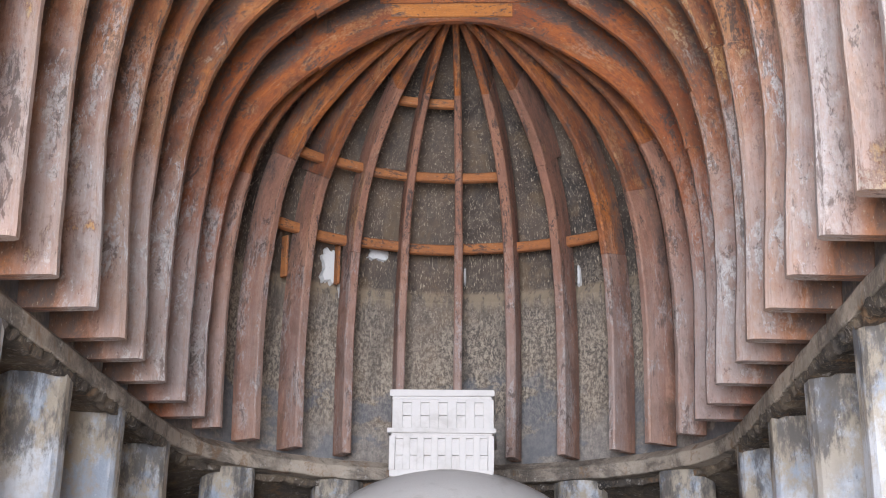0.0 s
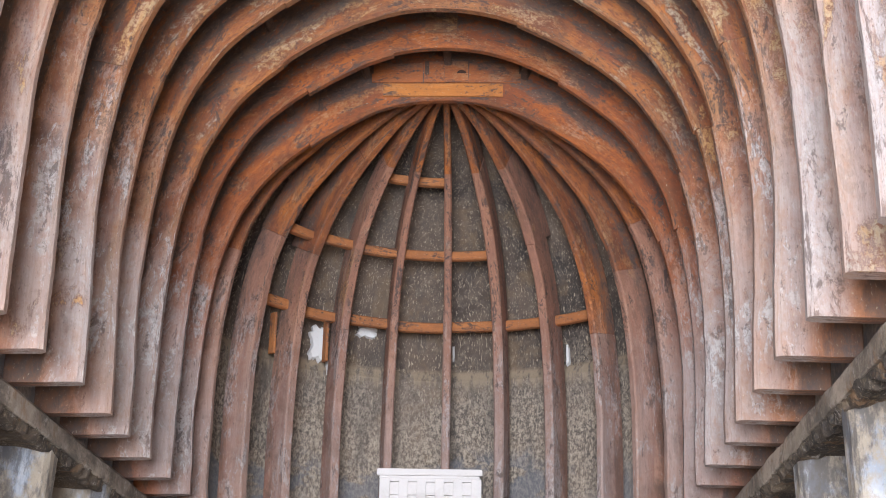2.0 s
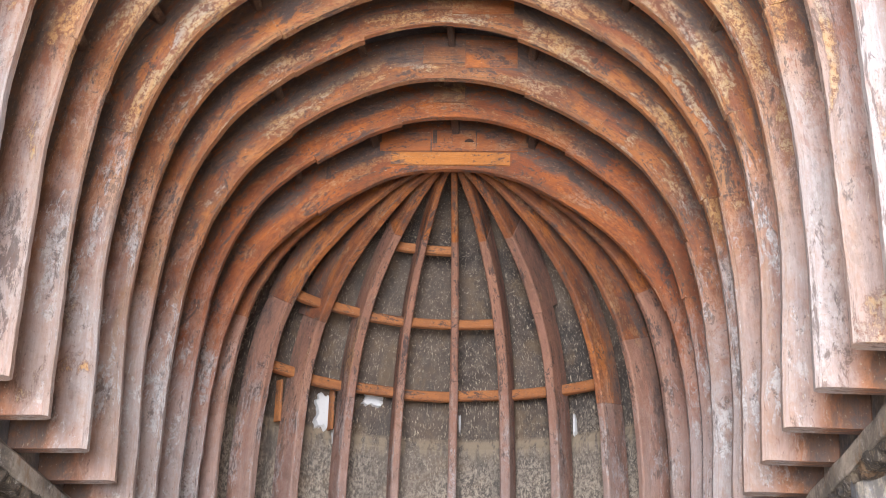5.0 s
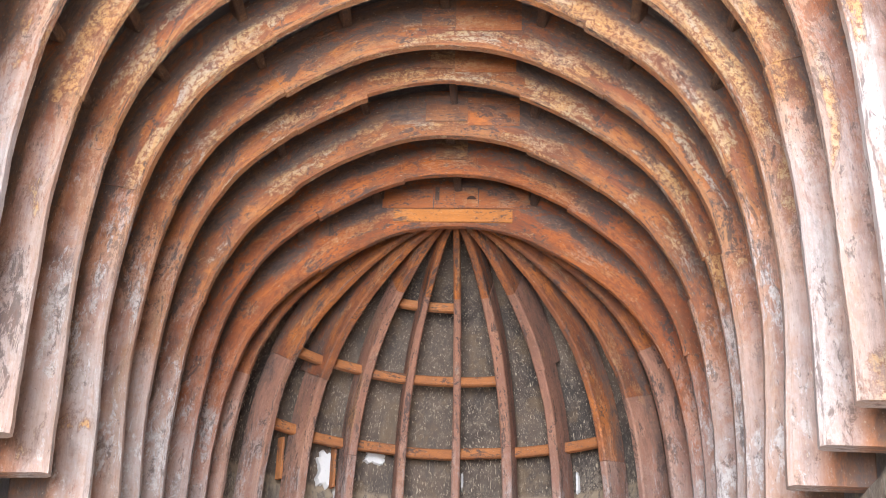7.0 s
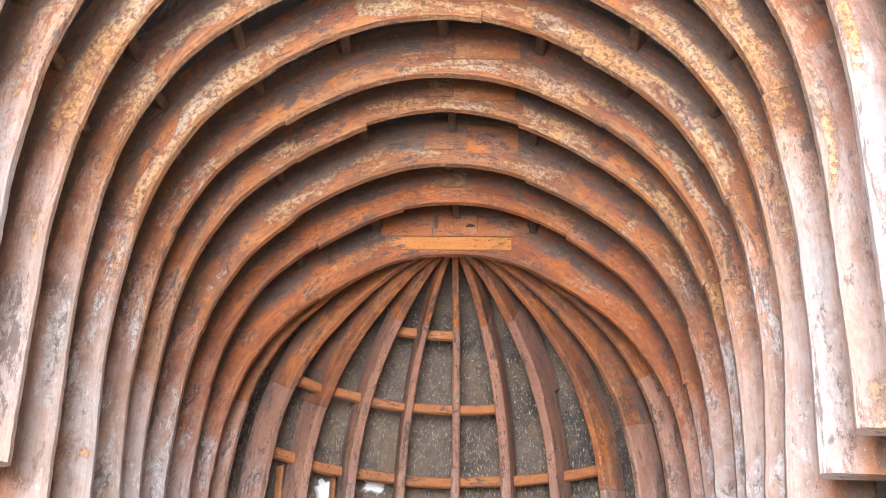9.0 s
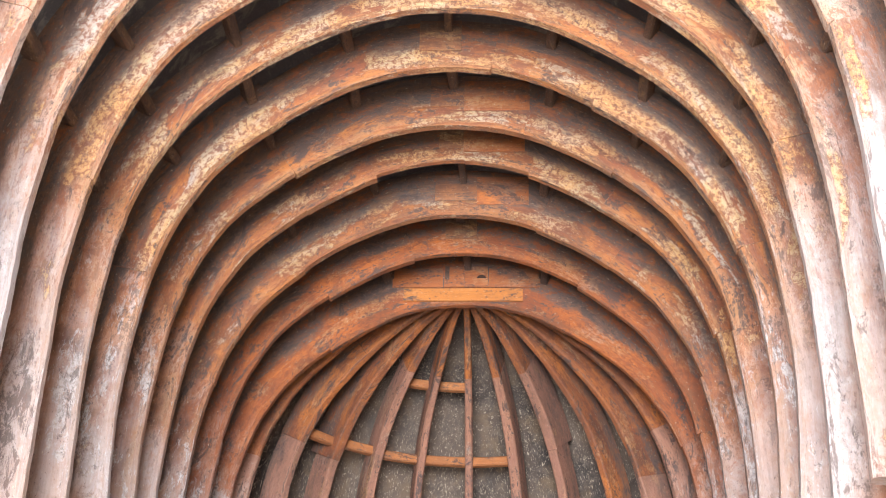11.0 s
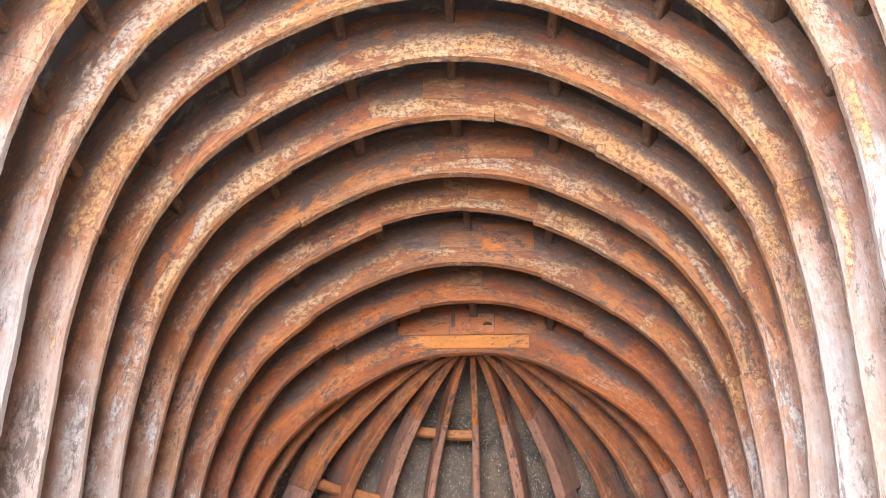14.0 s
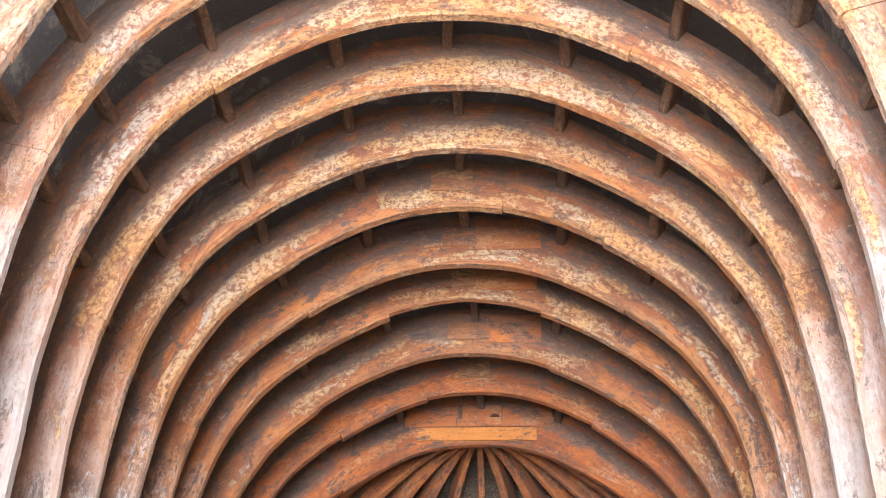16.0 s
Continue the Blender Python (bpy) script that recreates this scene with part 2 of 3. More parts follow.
def hewn_rock(name, base, dark, light, speck, ochre=0.0, nave_dark=0.0, stain=0.0):
    m, nt, b = nodes_of(name, 0.88)
    w = Web(nt)
    g, gx, gy, gz = w.place()
    big = w.noise(g, 0.9, 6.0, 0.62, 0.6)
    fine = w.noise(g, 11.0, 8.0, 0.7)
    chisel = w.noise(w.scaled(g, (58.0, 58.0, 15.0)), 1.0, 4.0, 0.65, 0.9)
    c = w.mix(w.ramp(big, 0.35, 0.62), dark, base)
    c = w.mix(w.ramp(fine, 0.45, 0.75, 0.0, 0.42), c, light)
    c = w.mix(w.ramp(chisel, 0.57, 0.64, 0.0, speck), c, (0.55, 0.46, 0.34))
    if ochre:
        blot = w.ramp(w.noise(g, 2.3, 6.0, 0.65), 0.5, 0.66, 0.0, 0.55)
        c = w.mix(blot, c, (0.24, 0.165, 0.10))
        c = w.mix(w.ramp(gz, 6.14, 6.11, 0.0, 0.16), c, (0.37, 0.33, 0.29))
        low = w.ramp(w.math("ADD", gz, w.math("MULTIPLY", w.math("SUBTRACT", big, 0.5), 2.4)), 5.2, 6.5, 1.0, 0.0)
        worn = w.ramp(w.noise(w.scaled(g, (1.0, 1.0, 0.75)), 27.0, 10.0, 0.80), 0.43, 0.60)
        c = w.mix(w.math("MULTIPLY", w.math("MULTIPLY", low, worn), ochre), c, (0.53, 0.445, 0.35))
        streaks = w.noise(w.scaled(g, (3.5, 3.5, 0.7)), 1.0, 7.0, 0.65)
        c = w.mix(w.ramp(streaks, 0.5, 0.68, 0.0, 0.5), c, (0.10, 0.09, 0.082))
        c = w.mix(w.ramp(w.math("ADD", gz, w.math("MULTIPLY", w.math("SUBTRACT", big, 0.5), 0.9)), 4.75, 4.35, 0.0, 0.7), c, w.mix(w.ramp(fine, 0.4, 0.62), (0.27, 0.245, 0.235), (0.42, 0.38, 0.34)))
        blue = w.ramp(w.noise(w.scaled(g, (1.0, 1.0, 1.4)), 1.7, 7.0, 0.62), 0.48, 0.54)
        drip = w.noise(w.scaled(g, (14.0, 14.0, 0.9)), 1.0, 5.0, 0.6)
        band = w.math("MULTIPLY", w.ramp(gz, 5.85, 6.1, 0.0, 0.9), w.ramp(gz, 6.20, 6.13))
        c = w.mix(w.math("MULTIPLY", band, w.ramp(w.math("ADD", drip, w.math("MULTIPLY", w.math("SUBTRACT", gz, 5.9), 0.5)), 0.45, 0.62)), c, (0.40, 0.315, 0.22))
        low2 = w.ramp(w.math("ADD", gz, w.math("MULTIPLY", w.math("SUBTRACT", big, 0.5), 1.5)), 4.7, 5.2, 1.0, 0.0)
        c = w.mix(w.math("MULTIPLY", w.math("MULTIPLY", low2, blue), 0.6), c, (0.19, 0.205, 0.235))
    if stain:
        blot = w.noise(w.scaled(g, (1.0, 1.0, 1.6)), 2.1, 12.0, 0.76, 0.5)
        c = w.mix(w.ramp(blot, 0.47, 0.60, 0.0, stain), c, (0.10, 0.085, 0.075))
        c = w.mix(w.ramp(w.noise(g, 3.7, 10.0, 0.74), 0.54, 0.64, 0.0, stain), c, (0.30, 0.175, 0.09))
        c = w.mix(w.ramp(w.noise(g, 9.0, 12.0, 0.8), 0.56, 0.62, 0.0, stain), c, (0.55, 0.50, 0.45))
    # darker bluish grey with paler blotches, high over the nave
    if nave_dark:
        c = w.mix(w.math("MULTIPLY", w.ramp(gz, 6.3, 7.6), w.ramp(gy, 14.0, 13.2, 0.0, nave_dark)), c, w.mix(w.ramp(w.noise(g, 2.6, 10.0, 0.75, 0.4), 0.52, 0.60), (0.098, 0.098, 0.108), (0.24, 0.22, 0.20)))
    w.put(b.inputs["Base Color"], c)
    w.bump(b, w.math("ADD", w.math("MULTIPLY", chisel, 0.8), fine), 0.7, 0.03)
    return m


ROCK = hewn_rock("dark_basalt", (0.165, 0.125, 0.098), (0.066, 0.055, 0.050), (0.34, 0.275, 0.215), 0.9, 0.95, 0.8)
LEDGE_ROCK = hewn_rock("grey_brown_basalt", (0.56, 0.47, 0.38), (0.20, 0.165, 0.135), (0.66, 0.59, 0.51), 0.4, stain=0.65)
ROUGH_ROCK = hewn_rock("rough_brown_basalt", (0.17, 0.13, 0.095), (0.035, 0.032, 0.032), (0.44, 0.34, 0.22), 0.4, stain=0.6)
WALL_ROCK = hewn_rock("ochre_basalt", (0.46, 0.33, 0.19), (0.07, 0.065, 0.065), (0.42, 0.35, 0.26), 0.2)
EARTH = hewn_rock("dusty_floor", (0.52, 0.45, 0.37), (0.40, 0.34, 0.28), (0.58, 0.51, 0.43), 0.1)


def pillar_stone():
    m, nt, b = nodes_of("weathered_pillar_stone", 0.85)
    w = Web(nt)
    g, gx, gy, gz = w.place()
    big = w.noise(w.scaled(g, (1.0, 1.0, 0.8)), 1.6, 6.0, 0.6)
    mid = w.noise(w.scaled(g, (1.0, 1.0, 0.8)), 3.4, 10.0, 0.72)
    fine = w.noise(g, 24.0, 8.0, 0.75)
    scuff = w.noise(w.scaled(g, (6.0, 6.0, 1.6)), 1.0, 8.0, 0.7)
    c = w.mix(w.ramp(big, 0.40, 0.60), (0.36, 0.40, 0.47), (0.63, 0.64, 0.67))
    c = w.mix(w.ramp(scuff, 0.52, 0.68, 0.0, 0.6), c, (0.66, 0.67, 0.70))
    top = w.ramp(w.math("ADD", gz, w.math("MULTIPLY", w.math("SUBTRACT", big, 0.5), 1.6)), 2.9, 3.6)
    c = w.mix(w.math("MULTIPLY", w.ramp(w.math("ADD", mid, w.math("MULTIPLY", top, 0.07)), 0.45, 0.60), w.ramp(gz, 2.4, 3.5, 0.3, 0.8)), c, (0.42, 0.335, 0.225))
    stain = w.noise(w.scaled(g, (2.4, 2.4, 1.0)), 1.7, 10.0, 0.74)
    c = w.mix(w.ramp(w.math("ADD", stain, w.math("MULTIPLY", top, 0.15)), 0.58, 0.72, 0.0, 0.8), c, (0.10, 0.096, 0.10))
    c = w.mix(w.ramp(fine, 0.60, 0.72, 0.0, 0.5), c, (0.70, 0.69, 0.67))
    c = w.mix(w.ramp(fine, 0.40, 0.30, 0.0, 0.4), c, (0.14, 0.13, 0.13))
    w.put(b.inputs["Base Color"], c)
    w.bump(b, w.math("ADD", fine, mid), 0.5, 0.02)
    return m


PILLAR = pillar_stone()


def limewash(name, base, dirt, amount):
    m, nt, b = nodes_of(name, 0.8)
    w = Web(nt)
    g, gx, gy, gz = w.place()
    big = w.noise(g, 3.0, 8.0, 0.65, 0.3)
    fine = w.noise(g, 40.0, 4.0, 0.6)
    c = w.mix(w.ramp(big, 0.5, 0.75, 0.0, amount), base, dirt)
    c = w.mix(w.ramp(fine, 0.6, 0.75, 0.0, 0.35), c, dirt)
    w.put(b.inputs["Base Color"], c)
    w.bump(b, w.math("ADD", big, fine), 0.3, 0.01)
    return m


STUPA = limewash("limewashed_stone", (0.63, 0.60, 0.585), (0.45, 0.42, 0.395), 0.7)
PATCH = limewash("white_plaster", (0.76, 0.75, 0.74), (0.36, 0.33, 0.29), 0.7)

# ---- builders ----


def part(name, bm, material, parent=None, label="", smooth=False):
    """Links a bmesh as one mesh object, under a thing where one is given."""
    me = bpy.data.meshes.new(name)
    bm.to_mesh(me)
    bm.free()
    me.materials.append(material)
    if smooth:
        me.polygons.foreach_set("use_smooth", [True] * len(me.polygons))
    ob = new(name, me)
    ob.parent = parent
    if label:
        tagged(ob, label)
    return ob


def thing(name, at=(0, 0, 0)):
    ob = new(name)
    ob.location = at
    ob.empty_display_size = 0.1
    return ob


def sweep(stations, section, seed=0.0, caps=True):
    """A bmesh of rings: stations are (origin, out, side, along); section gives (out, side, v) offsets. UV 'grain': along, v."""
    bm = bmesh.new()
    layer = bm.loops.layers.uv.new("grain")
    depth = bm.loops.layers.uv.new("depth")
    rings = []
    for o, n, s, u, jitter in stations:
        rings.append(([bm.verts.new(o + n * (a + jitter * fa) + s * b) for a, b, v, fa in section], u))
    k = len(section)
    for (r0, u0), (r1, u1) in zip(rings, rings[1:]):
        for i in range(k):
            j = (i + 1) % k
            f = bm.faces.new((r0[i], r0[j], r1[j], r1[i]))
            vi = seed + section[i][2]
            vj = seed + section[i + 1][2] if i + 1 < k else vi + 0.1
            di, dj = section[i][0], section[j][0]
            for lp, uvs, d in zip(f.loops, ((u0, vi), (u0, vj), (u1, vj), (u1, vi)), (di, dj, dj, di)):
                lp[layer].uv, lp[depth].uv = uvs, (uvs[0], d)
    if caps:
        for r, u in (rings[0], rings[-1]):
            f = bm.faces.new(r)
            for lp, sec in zip(f.loops, section):
                lp[layer].uv, lp[depth].uv = (sec[0] * 3.0, sec[1] * 3.0), (u, sec[0])
    bmesh.ops.recalc_face_normals(bm, faces=bm.faces)
    return bm


def timber_section(depth, width, ease=0.02):
    """Out from the inner edge, and sideways; inner edges eased by wear."""
    e, q = ease, 0.008
    pts = [(0, -width / 2 + e), (0, width / 2 - e), (e, width / 2), (depth - q, width / 2), (depth, width / 2 - q),
           (depth, -width / 2 + q), (depth - q, -width / 2), (e, -width / 2)]
    v, out = 0.0, []
    for i, (a, b) in enumerate(pts):
        out.append((a, b, v, 1.0 if a < depth * 0.5 else 0.0))
        a2, b2 = pts[(i + 1) % len(pts)]
        v += math.hypot(a2 - a, b2 - b)
    return out


# the half profile of the vault's inner edge: half width and height
HALF = [(2.37, 4.10), (2.385, 5.0), (2.365, 5.7), (2.30, 6.3), (2.22, 6.7), (2.11, 7.03), (1.97, 7.29), (1.83, 7.5),
        (1.65, 7.69), (1.45, 7.86), (1.25, 8.01), (1.02, 8.15), (0.70, 8.31), (0.35, 8.41), (0.0, 8.44)]


def smooth_curve(pts, step=0.03):
    """A Catmull-Rom curve through the points, evenly sampled; gives points and lengths along."""
    p = [Vector(q) for q in pts]
    p = [p[0] * 2 - p[1]] + p + [p[-1] * 2 - p[-2]]
    dense = []
    for a, b, c, d in zip(p, p[1:], p[2:], p[3:]):
        for i in range(24):
            t = i / 24
            dense.append(0.5 * (2 * b + (c - a) * t + (2 * a - 5 * b + 4 * c - d) * t * t + (3 * b - 3 * c + d - a) * t ** 3))
    dense.append(p[-2])
    d = np.array(dense)
    s = np.concatenate([[0], np.cumsum(np.hypot(*np.diff(d, axis=0).T))])
    n = int(s[-1] / step)
    t = np.linspace(0, s[-1], n)
    return np.stack([np.interp(t, s, d[:, 0]), np.interp(t, s, d[:, 1])], 1), t


FULL, FULL_S = smooth_curve([(-x, z) for x, z in HALF] + [(x, z) for x, z in HALF[-2::-1]])
HALF_P, HALF_S = smooth_curve(HALF)


def spot(curve, lengths, s):
    """Point and outward normal on a curve of (x, z) at length s."""
    x, z = (np.interp(s, lengths, curve[:, i]) for i in (0, 1))
    a = [np.interp(s - 0.06, lengths, curve[:, i]) for i in (0, 1)]
    b = [np.interp(s + 0.06, lengths, curve[:, i]) for i in (0, 1)]
    t = Vector((b[0] - a[0], b[1] - a[1])).normalized()
    return x, z, t


TOTAL = FULL_S[-1]

# ---- large structure ----
APSE_Y = 13.6
FRONT_Y = -6.5


def u_sweep(name, outline, material, rough=0.0, steps=0.28, arc=56, freq=2.2, front=FRONT_Y, tuck=0.0):
    """A closed outline of (half width, height) carried along one side, round the apse and back along the other."""
    stations = []
    n = int((APSE_Y - front) / steps)
    for i in range(n):
        stations.append((Vector((0, front + (APSE_Y - front) * i / n, 0)), Vector((-1, 0, 0))))
    for i in range(arc + 1):
        a = math.pi * i / arc
        stations.append((Vector((0, APSE_Y, 0)), Vector((-math.cos(a), math.sin(a), 0))))
    for i in range(n - 1, -1, -1):
        stations.append((Vector((0, front + (APSE_Y - front) * i / n, 0)), Vector((1, 0, 0))))
    bm = bmesh.new()
    rings = []
    for o, d in stations:
        ring = []
        for r, z in outline:
            p = o + d * (r + tuck * min(1.0, 2.5 * d.y)) + Vector((0, 0, z))
            if rough:
                p += Vector([rough * noise.noise(p * freq + Vector((7.1 * q, 0, 3.3 * q))) for q in (1, 2, 3)])
            ring.append(bm.verts.new(p))
        rings.append(ring)
    k = len(outline)
    for r0, r1 in zip(rings, rings[1:]):
        for i in range(k):
            j = (i + 1) % k
            bm.faces.new((r0[i], r0[j], r1[j], r1[i]))
    bm.faces.new(rings[0])
    bm.faces.new(rings[-1][::-1])
    bmesh.ops.recalc_face_normals(bm, faces=bm.faces)
    ob = part(name, bm, material)
    return ob


def offset_half(out, z_from):
    """The half profile moved outwards, as (half width, height) from the bottom to the crown."""
    pts = []
    for s in np.linspace(0, HALF_S[-1], 46):
        x, z, t = spot(HALF_P, HALF_S, s)
        q = (x + t.y * out, z - t.x * out)
        pts.append((max(q[0], 0.0), q[1]))
    pts[-1] = (0.0, pts[-1][1])
    return [(pts[0][0], z_from)] + pts


inner = offset_half(0.60, 4.0)
inner = [(r - (0.07 if z < 6.14 else 0.0), z) for r, z in inner]
outer = [(0.0, 10.6), (4.9, 10.6), (4.9, 4.0)]
vault = tagged(u_sweep("ceiling", inner + outer, ROCK, 0.03), "dark chisel-marked basalt barrel vault and half dome", "vault", kind="structure")

architrave = tagged(u_sweep("trim", [(2.71, 3.87), (2.70, 3.885), (2.70, 4.01), (2.72, 4.03), (2.80, 4.095), (3.3, 4.095), (3.3, 3.87)], LEDGE_ROCK, 0.013, freq=4.0, steps=0.12, arc=110),
                    "grey-brown worn stone ledge above the pillars", "ledge", kind="structure")
lintel = tagged(u_sweep("trim", [(2.86, 3.80), (2.77, 3.79), (2.735, 3.80), (2.73, 3.82), (2.725, 3.845), (2.715, 3.868), (3.12, 3.868), (3.12, 3.80)], ROUGH_ROCK, 0.036, freq=9.0, steps=0.035, arc=230, tuck=0.20),
                "rough broken stone band under the ledge", "lintel", kind="structure")
aisle_top = tagged(u_sweep("ceiling", [(3.05, 3.80), (3.8, 3.6), (4.1, 3.2), (4.9, 3.2), (4.9, 4.0), (3.05, 4.0)], ROUGH_ROCK, 0.03),
                   "rough dark stone aisle ceiling", "ceiling", kind="structure")
aisle_wall = tagged(u_sweep("wall_aisle", [(4.08, -0.1), (4.08, 3.2), (4.9, 3.2), (4.9, -0.1)], WALL_ROCK, 0.03),
                    "ochre and black stained rock aisle wall", "wall", kind="structure")


def slab(name, x0, x1, y0, y1, z0, z1, material):
    bm = bmesh.new()
    bmesh.ops.create_cube(bm, size=1.0, matrix=Matrix.Translation(((x0 + x1) / 2, (y0 + y1) / 2, (z0 + z1) / 2))
                          @ Matrix.Diagonal((x1 - x0, y1 - y0, z1 - z0, 1)))
    return part(name, bm, material)


tagged(slab("floor", -4.9, 4.9, FRONT_Y, APSE_Y + 4.9, -0.3, 0.0, EARTH), "dusty worn stone floor of the hall", "floor", kind="structure")
tagged(slab("ground", -900, 900, -1500, FRONT_Y - 0.004, -0.5, -0.04, EARTH), "dry pale ground outside the open front", "ground", kind="structure")

# ---- pillars ----


def pillar(x, y, foot_x, foot_y, turn):
    """An octagonal pillar that leans a little, from its foot to its top."""
    bm = bmesh.new()
    rings = []
    n = 14
    for i in range(n + 1):
        f = i / n
        cx, cy, z = foot_x + (x - foot_x) * f, foot_y + (y - foot_y) * f, 3.885 * f
        r = 0.33 - 0.015 * f
        ring = []
        for k in range(8):
            for e in (-0.36, 0.36):
                a = turn + math.pi / 4 * (k + e)
                rr = r * math.cos(math.pi / 8) / math.cos(math.pi / 4 * e)
                p = Vector((cx + rr * math.cos(a), cy + rr * math.sin(a), z))
                p += Vector((1, 1, 0)) * 0.008 * noise.noise(p * 3.1)
                ring.append(bm.verts.new(p))
        rings.append(ring)
    for r0, r1 in zip(rings, rings[1:]):
        for i in range(16):
            bm.faces.new((r0[i], r0[(i + 1) % 16], r1[(i + 1) % 16], r1[i]))
    bm.faces.new(rings[0][::-1])
    bm.faces.new(rings[-1])
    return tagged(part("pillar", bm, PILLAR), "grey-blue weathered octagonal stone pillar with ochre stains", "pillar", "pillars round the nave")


for y in (7.26, 8.82, 10.38, 11.92, 13.6):
    pillar(3.03, y, 3.12, y, 0)
    pillar(-3.01, y, -3.12, y, 0)
for deg in (36, 63, 90, 117, 144):
    a = radians(deg)
    pillar(-3.06 * math.cos(a), APSE_Y + 3.06 * math.sin(a), -3.16 * math.cos(a), APSE_Y + 3.16 * math.sin(a), math.pi - a)

# ---- arch ribs ----
RIB_Y = [5.55, 6.36, 7.14, 7.90, 8.71, 9.51, 10.40, 11.11, 11.96, 12.82, 13.60]
RIB_DEPTH, RIB_WIDE = 0.435, 0.13


# how far each crown sags, and how far each side stands in
RIB_SAG = [0.13, 0.13, 0.13, 0.12, 0.08, 0.05, -0.01, -0.04, 0.02, -0.04, 0.13]
RIB_IN_LEFT = [0.09, 0.09, 0.085, 0.08, 0.03, 0.03, 0.0, 0.0, -0.01, -0.02, -0.02]
RIB_IN_RIGHT = [0.04, 0.04, 0.05, 0.03, 0.02, 0.02, 0.01, 0.0, 0.0, 0.0, 0.0]


# how far each foot stands in
FOOT_IN_LEFT = [0.06, 0.06, 0.07, 0.08, 0.05, 0.07, 0.05, 0.03, 0.01, 0.0, 0.01]
FOOT_IN_RIGHT = [0.02, 0.02, 0.03, 0.02, 0.08, 0.09, 0.03, 0.04, 0.03, 0.03, 0.03]

# where a crown piece is broken or butted, metres past the middle, and the crowns that rise to a blunt point
CROWN_BREAK = {3: [0.9], 4: [-0.35], 5: [0.34], 6: [0.62], 7: [-0.74, 0.07, 0.67], 8: [0.75], 9: [-0.5]}
CROWN_LIFT = {7: [-0.008, 0.026, 0.018, -0.008], 5: [0.0, 0.022]}
RIB_PEAK = {7: 0.02, 5: 0.015}


def ease(v, lo, hi):
    v = min(1.0, max(0.0, (v - lo) / (hi - lo)))
    return v * v * (3 - 2 * v)


def rib_spot(index, s):
    """Place and outward direction on the inner edge of one arch rib."""
    def at(q):
        x, z = (float(np.interp(q, FULL_S, FULL[:, i])) for i in (0, 1))
        inset = (RIB_IN_LEFT if x < 0 else RIB_IN_RIGHT)[index] * ease(z, 4.2, 5.4) * (1 - ease(z, 6.9, 8.0))
        inset += (FOOT_IN_LEFT if x < 0 else FOOT_IN_RIGHT)[index] * (1 - ease(z, 4.2, 5.6))
        return Vector((x - math.copysign(inset, x), 0, z - RIB_SAG[index] * ease(z, 5.6, 7.6) + RIB_PEAK.get(index, 0.0) * max(0.0, 1 - abs(x - 0.1) / 0.8)))
    t = (at(min(TOTAL, s + 0.06)) - at(max(0.0, s - 0.06))).normalized()
    return at(s), Vector((-t.z, 0, t.x))


def rib_depth(s, index):
    """The ribs are shallower at the haunches than at the crown and the feet."""
    m = abs(s - TOTAL / 2)
    return 1.06 + 0.14 * ease(index, 5.5, 7.5) - 0.21 * ease(m, 0.4, 1.4) * (1 - ease(index, 4.5, 7.5)) + 0.1 * ease(m, 2.4, 3.6) + 0.26 * ease(m, 3.9, 5.2)


def arch_rib(index, y):
    rib = tagged(thing("arch_rib", (0, y, 4.10)), "old red-brown teak arch rib with flaking pale lime", "arch rib", "arch ribs of the nave vault")
    rnd = random.Random(40 + index)
    cuts = [0.0, 2.55 + rnd.uniform(-0.25, 0.3), 4.15 + rnd.uniform(-0.2, 0.35), TOTAL - 4.15 + rnd.uniform(-0.3, 0.2),
            TOTAL - 2.55 + rnd.uniform(-0.3, 0.25), TOTAL]
    kinds = ["foot", "haunch", "crown", "haunch", "foot"]
    if index in CROWN_BREAK:
        cuts[3:3] = [TOTAL / 2 + b for b in CROWN_BREAK[index]]
        kinds[3:3] = ["crown"] * len(CROWN_BREAK[index])
    lifts = list(CROWN_LIFT.get(index, []))
    for i, (s0, s1, kind) in enumerate(zip(cuts, cuts[1:], kinds)):
        shift = rnd.choice((-0.018, -0.004, 0.0, 0.003, 0.005, 0.014))
        if kind == "crown" and lifts:
            shift = lifts.pop(0)
        deep = RIB_DEPTH + rnd.uniform(-0.02, 0.02)
        wide = RIB_WIDE + rnd.uniform(-0.012, 0.012)
        stations = []
        for s in np.linspace(s0 + 0.0008, s1 - 0.0008, max(8, int((s1 - s0) / 0.05))):
            at, out = rib_spot(index, s)
            wob = shift + 0.009 * noise.noise(Vector((s * 1.7, index * 3.1, 0))) + 0.0035 * noise.noise(Vector((s * 8, index * 5.3, 2))) + 0.003 * noise.noise(Vector((s * 21, index * 1.3, 7)))
            stations.append((at + Vector((0, -RIB_WIDE / 2, -4.10)), out * rib_depth(s, index), Vector((0, 1, 0)), float(s), wob))
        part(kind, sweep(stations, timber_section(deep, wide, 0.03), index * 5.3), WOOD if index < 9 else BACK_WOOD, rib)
    return rib


ribs = [arch_rib(i, y) for i, y in enumerate(RIB_Y)]

# ---- radial ribs of the apse ----
APSE_DEG = [-78, -60.7, -45.6, -30.8, -16, -0.4, 14.3, 28.8, 44.4, 57.8, 72.5]
# where the foot is scarfed to the upper piece, metres along, and how much each piece is wider than usual
APSE_CUT = [2.7, 3.1, 3.05, 2.3, 2.6, 2.6, 2.5, 3.32, 2.18, 2.75, 3.1]
